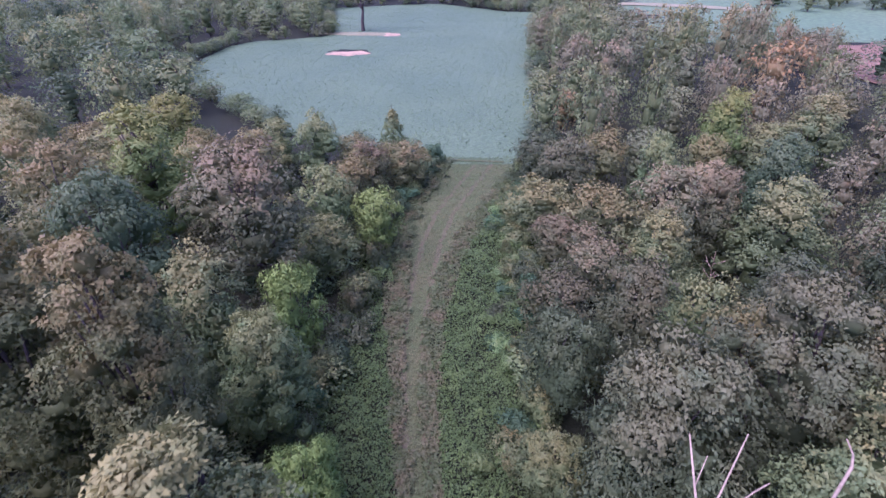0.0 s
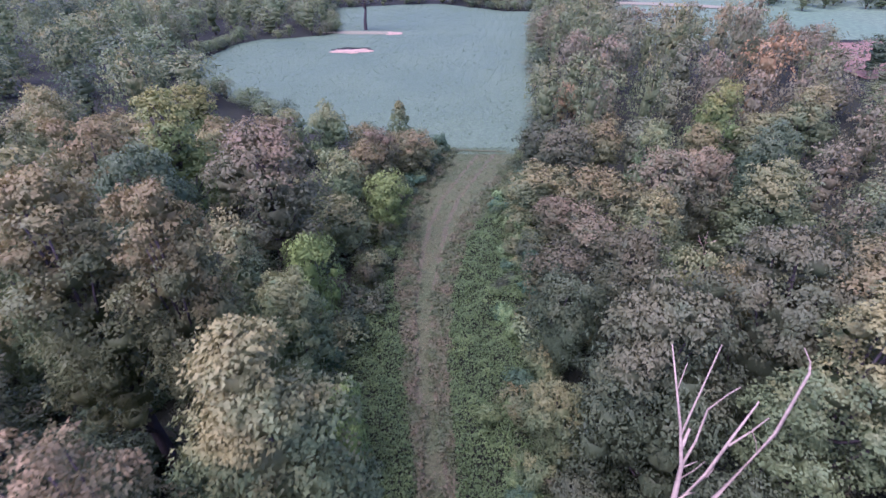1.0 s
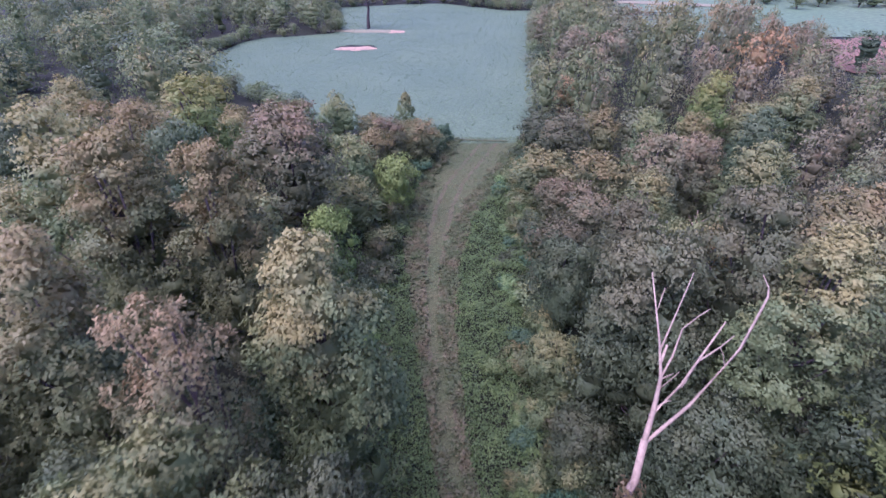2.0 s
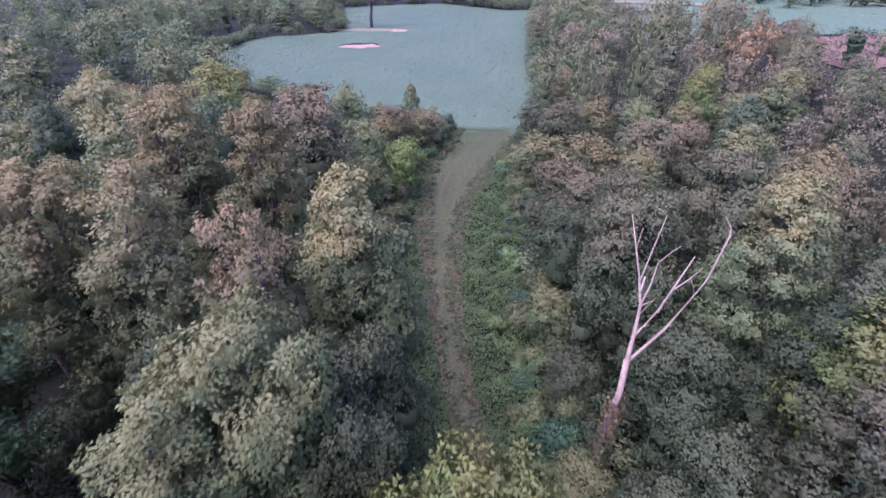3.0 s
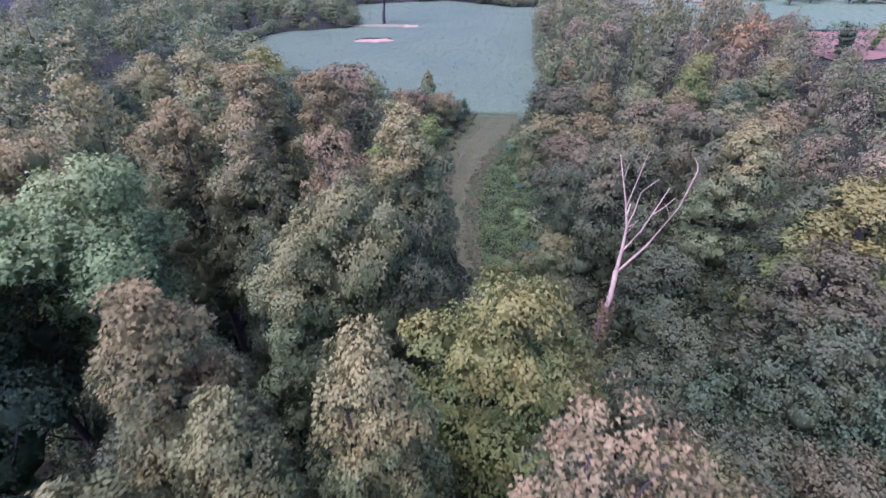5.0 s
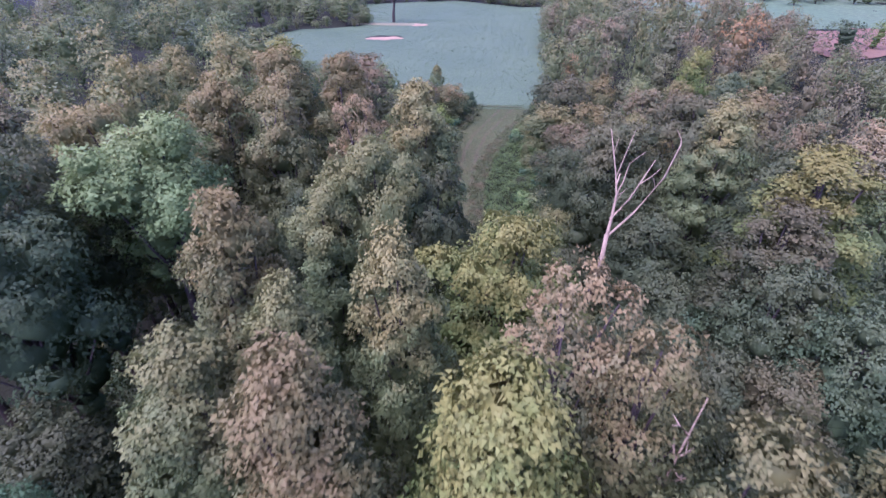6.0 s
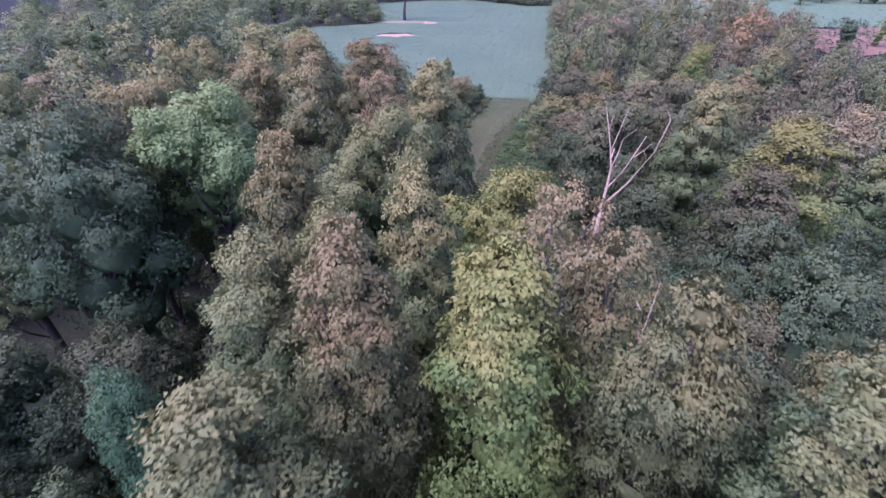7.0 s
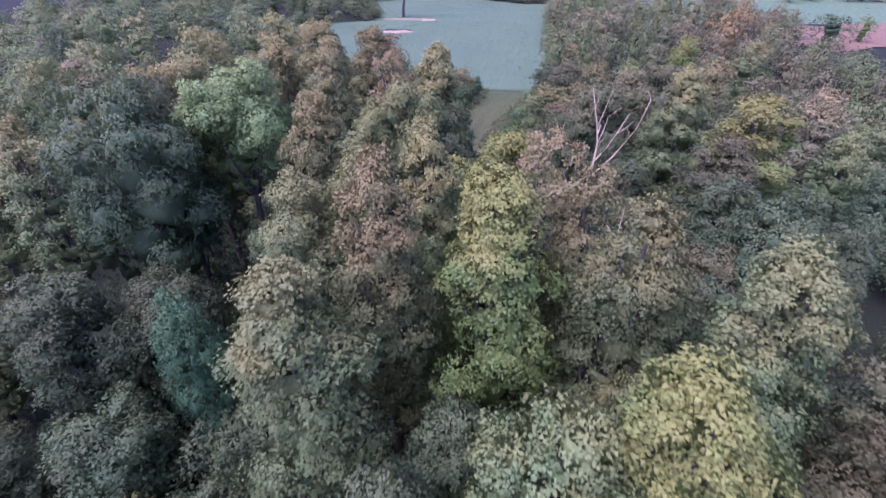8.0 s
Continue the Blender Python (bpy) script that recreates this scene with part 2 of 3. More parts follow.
def leaf_mesh(name, verts, mats, pick=None, mass=None, bend=None, mass_bend=None):
    """One mesh of leaves from their corner points, and the inner mass; pick: the material of each triangle. bend: the soft
    normal of each leaf, that of the clump it grows on."""
    quad = verts.reshape(-1, 4, 3)
    rows = np.stack([quad[:, 1] * 1.1 - quad[:, 3] * 0.1, quad[:, 2] + (quad[:, 2] - quad[:, 0]) * 0.2, quad[:, 3] * 1.1 - quad[:, 1] * 0.1], 1)
    if bend is not None:
        flat = np.cross(rows[:, 1] - rows[:, 0], rows[:, 2] - rows[:, 0])
        turned = (flat * bend).sum(1) < 0
        rows = np.where(turned[:, None, None], rows[:, ::-1], rows)
    n = rows.shape[1]
    verts = rows.reshape(-1, 3)
    faces, starts = np.arange(len(verts)), np.arange(0, len(verts), n)
    if mass is not None:
        starts = np.concatenate([starts, len(faces) + np.arange(0, mass[1].size, 3)])
        faces = np.concatenate([faces, (mass[1] + len(verts)).reshape(-1)])
        verts = np.concatenate([verts, mass[0]])
    me = bpy.data.meshes.new(name)
    me.vertices.add(len(verts))
    me.vertices.foreach_set("co", verts.astype(np.float32).ravel())
    me.loops.add(len(faces))
    me.loops.foreach_set("vertex_index", faces.astype(np.int32))
    me.polygons.add(len(starts))
    me.polygons.foreach_set("loop_start", starts.astype(np.int32))
    for m in mats:
        me.materials.append(m)
    if pick is not None:
        me.polygons.foreach_set("material_index", pick.astype(np.int32))
    me.update(calc_edges=True)
    if bend is not None:
        soft = np.repeat(bend, n, 0)
        if mass is not None:
            soft = np.concatenate([soft, mass_bend])
        me.polygons.foreach_set("use_smooth", np.ones(len(starts), bool))
        me.normals_split_custom_set_from_vertices(soft.astype(np.float32))
    return me


def tube(verts, faces, pts, radii, sides=6):
    """Adds a tapering limb through pts to verts and faces."""
    start = len(verts)
    for k, p in enumerate(pts):
        d = (Vector(pts[min(k + 1, len(pts) - 1)]) - Vector(pts[max(k - 1, 0)])).normalized()
        u = d.orthogonal().normalized()
        v = d.cross(u)
        for s in range(sides):
            a = s * math.tau / sides
            verts.append(Vector(p) + (u * math.cos(a) + v * math.sin(a)) * radii[k])
    for k in range(len(pts) - 1):
        for s in range(sides):
            a, b = start + k * sides + s, start + k * sides + (s + 1) % sides
            faces.append((a, b, b + sides, a + sides))
    faces.append(tuple(start + (len(pts) - 1) * sides + s for s in range(sides)))


def profile(kind, u):
    """Half width of a crown at u, from 0 at its foot to 1 at its top."""
    if kind == "cone":
        return (1 - u) ** 0.48 * (0.8 + 0.2 * min(1, u / 0.3)) + 0.03
    if kind == "round":
        return math.sqrt(max(0.0, 1 - (2 * u - 1.0) ** 2 / 1.08))
    return math.sqrt(max(0.0, 1 - u ** 1.9)) * (0.86 + 0.14 * min(1, u / 0.3)) + 0.04


def ball(n, m):
    """A unit sphere of n by m: points and triangles."""
    pts = [(math.sin(math.pi * j / m) * math.cos(math.tau * (i + 0.5 * j) / n), math.sin(math.pi * j / m) * math.sin(math.tau * (i + 0.5 * j) / n), math.cos(math.pi * j / m)) for j in range(m + 1) for i in range(n)]
    tris = []
    for j in range(m):
        for i in range(n):
            a, b = j * n + i, j * n + (i + 1) % n
            tris += [(a, a + n, b)] * (j < m - 1) + [(b, a + n, b + n)] * (j > 0)
    return np.array(pts), np.array(tris)


def tree_kind(seed, kind, tall, radius, foot, heads, leaves, size, droop, gaps, bunch, meshed=True):
    """A tree: trunk with limbs, and a crown of boughs that carry smaller clumps of hanging sprays. bunch: leaves in a spray."""
    rng = np.random.default_rng(seed)
    deep = tall - foot
    verts, faces = [], []
    wob = rng.normal(size=(6, 2)) * 0.12
    spine = [Vector((wob[k][0] * k * 0.5, wob[k][1] * k * 0.5, tall * 0.93 * k / 5)) for k in range(6)]
    girth = 0.011 * tall + 0.02 * radius
    tube(verts, faces, spine, [girth * (1.25 - k * 0.22) for k in range(6)], 7)
    squash = np.array([1.0, 1.0, 1.15 if kind != "round" else 0.9])
    boughs = [(np.array([rng.normal() * 0.1 * radius, rng.normal() * 0.1 * radius, tall - 0.42 * radius]), 0.33 * radius)]
    for k in range(5):
        u = 0.04 + 0.15 * k
        boughs.append((np.array([rng.normal() * 0.1, rng.normal() * 0.1, foot + deep * u]) * np.array([radius, radius, 1]), 0.74 * radius * profile(kind, u)))
    inside = len(boughs)
    heads = heads * 4 // 3
    for k in range(heads):
        u = ((k + 0.5) / heads) ** 0.8 * 0.93
        r = profile(kind, u) * radius
        b = (0.24 * r + 0.18 * radius) * rng.uniform(0.65, 1.2)
        a = k * 2.39996 + rng.normal() * 0.45
        reach = max(0.0, r * (rng.uniform(0.8, 1.14) if meshed else rng.uniform(0.86, 1.0)) - b * 0.6)
        c = np.array([reach * math.cos(a), reach * math.sin(a), foot + deep * u + rng.normal() * 0.12 * radius - b * 0.3])
        boughs.append((c, b))
        root = spine[min(4, max(1, int(5 * (foot + deep * u * 0.7) / tall)))]
        tip = Vector(c)
        tube(verts, faces, [root, (root + tip) * 0.5 + Vector((0, 0, -0.3)), tip], [girth * 0.4, girth * 0.26, girth * 0.1], 4)
    clumps, parent = [], []
    for k, (c, b) in enumerate(boughs):
        away = np.array([c[0], c[1], 0.0]) / max(0.3 * radius, np.hypot(c[0], c[1]))
        for d in cloud(rng, (9 if k >= inside or k == 0 else 5) if meshed else 4, -0.5):
            d = d + away * 0.55 + np.array([0, 0, 0.15])
            clumps.append((c + d / np.linalg.norm(d) * b * rng.uniform(0.7, 1.08) * squash, b * (rng.uniform(0.3, 0.52) if meshed else rng.uniform(0.4, 0.6))))
            parent.append(k)
    clumps += [(c, 0.92 * b) for c, b in boughs]
    parent += range(len(boughs))
    centre, big = np.array([c for c, _ in clumps]), np.array([b for _, b in clumps])
    middle, wide = np.array([c for c, _ in boughs]), np.array([b for _, b in boughs])
    parent = np.array(parent)
    share = big ** 2 * (0.22 + np.clip((centre[:, 2] - foot) / deep, 0, 1))
    count = np.maximum(2, (leaves / bunch * share / share.sum() * 1.4).astype(int))
    which = np.repeat(np.arange(len(clumps)), count)
    d = unit(rng.normal(size=(len(which), 3)) + 0.35 * unit(centre[which] - middle[parent[which]] + 1e-5))
    d[:, 2] = np.where(d[:, 2] < -0.4, -d[:, 2], d[:, 2])
    p = centre[which] + d * squash * (big[which] * (0.76 + 0.46 * rng.random(len(which)) ** 1.3))[:, None]
    keep = np.ones(len(which), bool)
    for k, (c, b) in enumerate(zip(centre, big)):
        keep &= ((((p - c) / squash) ** 2).sum(1) > (0.62 * b) ** 2) | (which == k)
    if gaps:
        keep &= rng.random(len(which)) > gaps
    p, which = p[keep], which[keep]
    heart = np.array([0, 0, foot + 0.45 * deep])
    whole = unit((p - heart) / np.array([radius, radius, 0.6 * deep]))
    face = unit(0.6 * d[keep] + 0.45 * unit(p - middle[parent[which]]) + 0.6 * whole)
    # sprays of leaves that hang together
    n = len(p)
    hang = rng.normal(size=(n, 3)) * 0.4 + np.array([0, 0, -droop]) + face * 0.4
    at, out, along = [], [], []
    for _ in range(bunch):
        q = rng.normal(size=p.shape)
        at.append(p + (q - face * (q * face).sum(1)[:, None] * 0.7) * size * 0.72)
        out.append(face)
        along.append(unit(hang + rng.normal(size=p.shape) * 0.38))
    at, out, along = np.concatenate(at), np.concatenate(out), np.concatenate(along)
    tilt = unit(out * np.array([1.0, 1.0, 0.75]) + rng.normal(size=out.shape) * 0.36)
    side = unit(np.cross(along, tilt))
    ln = size * rng.uniform(0.7, 1.4, size=(len(at), 1))
    w = ln * rng.uniform(0.42, 0.62, size=(len(at), 1)) * 0.5
    belly = at + along * ln * 0.42
    crown = np.stack([at, belly + side * w, at + along * ln, belly - side * w], 1).reshape(-1, 3)
    bend = unit(out * 0.8 + tilt * 0.45)
    # the dense inside of each bough, behind its leaves
    shell, tris = ball(*((6, 4) if size < 0.2 else (5, 3)))
    small, small_tris = ball(4, 2)
    mass, inner, shells, n = [np.zeros((0, 3))], [np.zeros((0, 3), int)], [np.zeros((0, 3))], 0
    lumps = [] if gaps else [(c, (0.6 if meshed else 0.52) * b, shell, tris) for c, b in (boughs if meshed else boughs[:inside])]
    if lumps and size < 0.2 and tall > 12:
        lumps += [(c, 0.7 * b, small, small_tris) for c, b in clumps[:-len(boughs)]]
    for c, b, ball_at, ball_tris in lumps:
        inner.append(ball_tris + n)
        mass.append(c + (ball_at * squash + rng.normal(size=ball_at.shape) * 0.1) * b)
        shells.append(ball_at)
        n += len(ball_at)
    mass, inner, shells = np.concatenate(mass), np.concatenate(inner), np.concatenate(shells)
    return {"trunk": (verts, faces), "crown": crown, "bend": bend, "mass": (mass, inner), "mass_bend": shells, "tall": tall, "radius": radius}


def build_kinds(seed, leaves, size, n, bunch, meshes=True):
    kinds = {}
    shapes = (("tall", 21, 2.5, 7.0, 19, 1.1, 0.0), ("cone", 21, 2.6, 7.0, 21, 1.3, 0.0), ("round", 16, 2.9, 5.0, 16, 0.9, 0.0),
              ("low", 8.5, 2.6, 1.0, 14, 0.7, 0.0), ("dome", 13.5, 2.9, 3.0, 20, 0.9, 0.0), ("loose", 21, 2.5, 10.0, 13, 0.9, 0.55), ("bush", 3.2, 1.75, 0.2, 8, 0.4, 0.0), ("high", 21, 2.8, 12.5, 13, 0.6, 0.0))
    if not meshes:
        shapes = (("tall", 13, 3.5, 1.5, 13, 0.8, 0.0), ("cone", 14, 3.4, 1.5, 13, 0.8, 0.0), ("round", 12, 3.9, 1.5, 13, 0.7, 0.0))
    for kind, tall, radius, foot, heads, droop, gaps in shapes:
        for v in range(n if kind not in ("loose", "high") else 1):
            bush = kind == "bush"
            made = tree_kind(seed + 17 * v + len(kind) * 5, {"bush": "round", "low": "round", "loose": "tall", "high": "round", "dome": "tall"}.get(kind, kind), tall, radius, foot, heads,
                             leaves // 5 if bush else (leaves * 2 // 3 if kind == "low" else leaves), size, droop, gaps, bunch, meshes)
            if meshes:
                made["trunk"] = mesh_of("stem" if bush else "trunk", *made["trunk"], BARK, True)
                made["crown"] = leaf_mesh("crown", made["crown"], [LEAF["green"]], None, made["mass"], made["bend"], made["mass_bend"])
            kinds[kind, v] = made
    return kinds


KINDS = {"close": build_kinds(100, 27000, 0.16, 3, 9), "near": build_kinds(200, 18000, 0.168, 3, 8), "mid": build_kinds(300, 7000, 0.23, 3, 6), "far": build_kinds(500, 1450, 0.43, 3, 4, False)}


def spread_word(top):
    return "tall" if top > 17 else ("half-grown" if top > 9 else "low young")


def plant(x, y, top, radius, kind, colour, grade, rnd, lean=0.0):
    """One tree whose crown reaches the height top, on the land at x, y."""
    base = land(x, y)
    if top - base < 16.5 and kind in ("tall", "round", "cone"):
        kind = "low" if top - base < 10.5 else "dome"
    made = KINDS[grade][kind, rnd.choice(sorted(v for k, v in KINDS[grade] if k == kind))]
    bush = kind == "bush"
    root = new("shrub" if bush else "tree")
    wide = radius / made["radius"]
    root.matrix_world = pose(x, y, base - 0.05, rnd.uniform(-2, 2), lean, rnd.uniform(0, 360)) @ Matrix.Diagonal((wide, wide, (top - base) / made["tall"], 1))
    trunk, crown = new("stem" if bush else "trunk", made["trunk"]), new("crown", made["crown"])
    trunk.parent = crown.parent = root
    crown.material_slots[0].link = "OBJECT"
    crown.material_slots[0].material = LEAF[colour]
    if bush:
        tagged(root, f"{WORDS[colour]} shrub in the undergrowth of the wood", "shrub", "undergrowth shrubs")
    else:
        shape = {"tall": "lumpy oval crown", "cone": "pointed crown", "round": "rounded crown", "low": "bushy crown", "dome": "domed crown", "loose": "see-through crown", "high": "spreading crown"}[kind]
        tagged(root, f"{spread_word(top - base)} tree with {WORDS[colour]} leaves, {shape}", "tree", "woodland trees")
    return root


# x, y, height of the top, radius of the crown, kind, colour
# several dark and grey colours here stand in for shade and lens vignetting
TREES = (
    "-3.2 -19.0 21.9 2.7 cone yellow|-7.8 -18.2 22.6 1.9 tall tan|-12.0 -16.2 20.4 2.0 tall green|2.8 -23.0 15.6 1.7 round green|-9.8 -13.2 20.3 1.6 tall green|-12.3 -11.4 22.7 1.8 tall olive|"
    "-6.0 -12.2 21.3 1.7 tall olive|-1.8 -7.5 19.7 2.8 round yellow|-0.6 -15.6 22.4 1.8 loose pink|1.6 -16.4 21.3 1.8 loose tan|2.6 -20.2 21.3 1.9 tall green|"
    "7.4 -21.6 20.9 2.1 tall green|2.5 -26.8 20.3 2.3 tall yellow|-0.9 -27.6 18.6 2.4 round green|-10.5 -23.6 20.8 2.4 tall green|-18.9 -17.6 13.9 1.4 round teal|-20.2 -3.6 22.0 2.6 high bright|"
    "-8.5 -2.4 21.1 2.2 round green|-5.4 -2.0 18.6 1.9 round dark|-10.8 -4.0 19.2 1.8 tall green|-9.5 2.3 21.8 1.6 loose pink|-6.4 5.8 21.5 2.2 tall olive|"
    "-15.8 5.0 21.9 2.1 tall tan|-19.4 5.0 21.7 2.1 tall olive|-12.9 13.6 21.3 2.1 tall olive|-18.2 13.8 21.6 2.6 tall olive|-23.6 17.6 21.9 2.6 tall olive|"
    "-29.7 11.2 21.8 2.8 round olive|-25.4 1.6 21.6 2.6 round olive|-25.6 -4.0 21.8 2.5 round dark|-24.3 -9.4 22.4 2.8 round dark|-20.7 24.6 18.3 2.6 round dark|"
    "-27.7 31.2 17.8 3.0 round olive|-25.4 37.6 17.8 2.9 tall yellow|-15.0 31.8 17.2 3.7 round russet|-33.0 57.0 12.5 3.2 round yellow|-23.0 62.0 7.6 2.4 round green|"
    "-16.4 60.0 8.8 2.4 round green|-10.2 48.8 8.2 2.6 round olive|-6.9 41.8 7.8 2.1 tall lime|-4.6 56.5 6.5 2.4 round tan|-11.2 26.4 10.3 1.9 round lime|"
    "-10.8 19.4 11.8 2.2 round green|-7.2 13.2 9.0 1.6 round lime|10.1 12.6 16.4 3.1 round grey|17.2 15.0 18.0 3.0 round grey|16.2 9.0 18.9 2.5 tall olive|"
    "18.7 1.2 18.8 3.2 tall yellow|15.4 -2.7 17.0 2.5 tall grey|14.0 -5.8 15.4 2.3 round dark|15.4 -10.2 15.8 2.4 round dark|19.5 4.2 16.5 2.6 round dark|"
    "20.0 13.4 18.4 2.9 tall tan|11.4 5.6 11.6 2.3 round dark|12.8 23.8 12.6 2.2 tall grey|18.2 20.8 10.4 2.0 round orange|19.7 27.6 8.4 2.2 round green|"
    "8.1 21.8 10.2 2.2 round dark|13.4 34.4 7.4 2.6 round russet|10.8 46.0 6.4 2.8 round olive|32.8 38.8 10.4 3.8 round green|28.2 43.8 9.4 2.6 tall russet|"
    "28.9 30.0 8.0 3.0 round dark|26.5 54.0 8.8 2.6 round green|21.6 59.6 7.0 2.8 round olive|53.4 65.6 10.0 3.6 round tan|44.6 61.0 7.2 4.0 round green|"
    "55.2 82.0 14.0 4.0 round orange|39.3 64.0 11.0 3.0 tall yellow|36.3 27.0 11.0 2.6 round russet|29.2 83.0 8.0 3.4 round tan|20.6 80.0 6.5 2.4 round orange|"
    "50.6 110.0 12.0 4.0 round russet|42.4 123.0 11.0 4.0 round russet|18.0 19.0 13.0 2.4 round olive|9.6 29.5 7.0 2.6 round grey|24.5 22.5 11.0 2.6 round green|"
    "8.6 -1.2 8.0 2.0 round dark|11.6 0.2 9.4 2.3 round dark|10.6 -4.6 9.8 2.2 round teal|7.4 -5.6 10.4 2.0 round dark|5.6 1.8 5.0 1.6 round green|9.2 -9.0 12.5 2.2 round dark|5.8 -10.6 13.6 2.0 round green|"
    "11.8 -10.4 13.0 2.2 round grey|4.6 -3.2 7.0 1.8 round dark|7.0 9.6 5.0 1.8 round dark|12.6 17.2 9.5 2.2 round dark|6.6 15.6 6.0 1.8 round green|9.6 -27.0 17.0 2.1 round grey|13.0 -24.0 17.0 2.2 round grey|8.6 -16.5 15.0 2.2 round dark|12.0 -17.5 16.0 2.4 round green|-6.5 -28.5 16.0 2.2 round dark|-4.8 -24.0 14.0 2.0 round dark|"
    "-23.0 -21.0 8.5 2.3 round dark|-27.0 -16.0 13.5 2.6 round dark|-22.0 -13.6 12.5 2.3 round dark|-16.0 -24.5 7.5 1.9 round dark|-15.0 -19.8 8.5 1.7 round dark|"
    "14.6 2.0 8.0 2.0 round dark|17.4 5.6 9.0 2.0 round dark|-17.0 -9.0 13.0 2.2 round dark|-15.6 -5.0 14.0 2.0 round dark|-13.6 0.4 16.0 2.0 round dark"
)
rnd = random.Random(7)
planted = []
far_leaves, far_pick, far_verts, far_faces, far_bend, far_mass_bend = [], [], [], [], [], []
far_mass, far_tris, far_mass_pick = [], [], []
COLOURS = sorted(LEAF)


def far_tree(x, y, top, radius, kind, colour):
    """A tree of the far woods, joined with the others into one mass."""
    made = KINDS["far"][kind, rnd.choice([0, 1, 2])]
    base, wide, a = land(x, y), radius / made["radius"], rnd.uniform(0, math.tau)
    turn = np.array([[math.cos(a), -math.sin(a), 0], [math.sin(a), math.cos(a), 0], [0, 0, 1]])
    grow, foot = np.array([wide, wide, (top - base) / made["tall"]]), np.array([x, y, base])
    far_leaves.append((made["crown"] * grow) @ turn.T + foot)
    far_bend.append(unit((made["bend"] / grow) @ turn.T))
    far_mass_bend.append(unit((made["mass_bend"] / grow) @ turn.T))
    far_pick.append(np.full(len(made["crown"]) // 4, COLOURS.index(colour)))
    far_mass_pick.append(np.full(len(made["mass"][1]), COLOURS.index(colour)))
    far_tris.append(made["mass"][1] + sum(len(m) for m in far_mass))
    far_mass.append((made["mass"][0] * grow) @ turn.T + foot)
    n = len(far_verts)
    far_verts.extend(tuple((np.array(v) * grow) @ turn.T + foot) for v in made["trunk"][0][:42])
    far_faces.extend(tuple(n + i for i in f) for f in made["trunk"][1][:35])


def grade_of(x, y):
    d = math.hypot(x + 3, max(0.0, y, -35 - y))
    return "close" if d < 13 else ("near" if d < 27 else "mid")


for row in TREES.split("|"):
    x, y, top, radius, kind, colour = row.split()
    x, y, top, radius = float(x), float(y), float(top), float(radius) * (1.3 if float(y) < 8 else 1.15)
    if y < 70:
        plant(x, y, top, radius, kind, colour, grade_of(x, y), rnd)
    else:
        far_tree(x, y, top, radius, kind, colour)
    planted.append((x, y, radius))

far_tree(93.0, 104.0, 9.0, 5.2, "round", "dark")
far_tree(108.0, 113.0, 7.0, 2.6, "tall", "yellow")
planted += [(93.0, 104.0, 5.0), (108.0, 113.0, 4.0), (118.0, 112.0, 9.0)]

# the rest of the wood, thick on both sides
MIX_LEFT = ["dark", "green", "tan", "olive", "olive", "green", "russet"]
# nearly all dark: leaf colour supplies the shade in gaps between crowns
MIX_SHADED_GAPS = ["dark", "dark", "dark", "grey", "dark", "dark", "dark"]
# autumn tones of the far woods, chosen paler with haze put into them
MIX_FAR_HAZED = ["tan", "mauve", "russet", "pink", "mauve", "mauve", "olive", "tan"]
MIX_RIGHT = ["green", "olive", "mauve", "grey", "russet", "dark", "grey", "green", "mauve", "olive"]


def in_paddock(x, y):
    """The small meadow far off on the left."""
    return 112 < y - 0.35 * (x + 150) < 142 and x < -128


def in_wood(x, y):
    return y > 1.12 * abs(x) - 70


def fill(x0, x1, y0, y1, gap, height, radius, mix, keep, joined=False, close=0.66):
    y = y0
    while y < y1:
        x = x0
        while x < x1:
            px, py = x + rnd.uniform(-0.42, 0.42) * gap, y + rnd.uniform(-0.42, 0.42) * gap
            x += gap
            r = radius * rnd.uniform(0.75, 1.25)
            if (y0 > -34 and not in_wood(px, py)) or not keep(px, py) or any((px - a) ** 2 + (py - b) ** 2 < (close * (r + c)) ** 2 for a, b, c in planted):
                continue
            top = land(px, py) + height(px, py) * rnd.uniform(0.62, 1.1)
            kind, colour = rnd.choice(["round", "round", "tall"] if joined else ["tall", "tall", "round", "cone"]), rnd.choice(mix)
            if joined:
                far_tree(px, py, top, r, kind, colour)
            else:
                plant(px, py, top, r, kind, colour, grade_of(px, py), rnd)
            planted.append((px, py, r))
        y += gap


def left_height(x, y):
    side = ramp(WEED_L, y) - x
    tall = 13.5 if y < 12 else (13.0 if y < 34 else (11.0 if y < 52 else 7.5))
    return min(tall, 6.0 + 1.1 * side) if y > 6 else min(tall, 9 + 1.5 * side)


def right_height(x, y):
    side = x - ramp(WEED_R, y)
    tall = 14.0 if y < 18 else 9.5
    return min(tall, 5.0 + 0.9 * side) + dip(x, y)


def clear(x, y):
    return not in_field(x, y, 2.0) and not in_ride(x, y, 1.4)


fill(-52, -30, -24, 62, 5.6, lambda x, y: 18.0 if y < 25 else 13.0, 3.3, MIX_LEFT, clear, close=0.82)
fill(-36, -1, -33, 20, 4.8, lambda x, y: (0.5 if x < -12 and y < -6 else 0.72) * left_height(x, y), 2.3, MIX_SHADED_GAPS, lambda x, y: clear(x, y) and x < ramp(WEED_L, y) - 1.5, close=0.85)
fill(-36, -1, 20, 62, 4.6, left_height, 2.7, MIX_LEFT, lambda x, y: clear(x, y) and x < ramp(WEED_L, y) - 1.5, close=0.82)
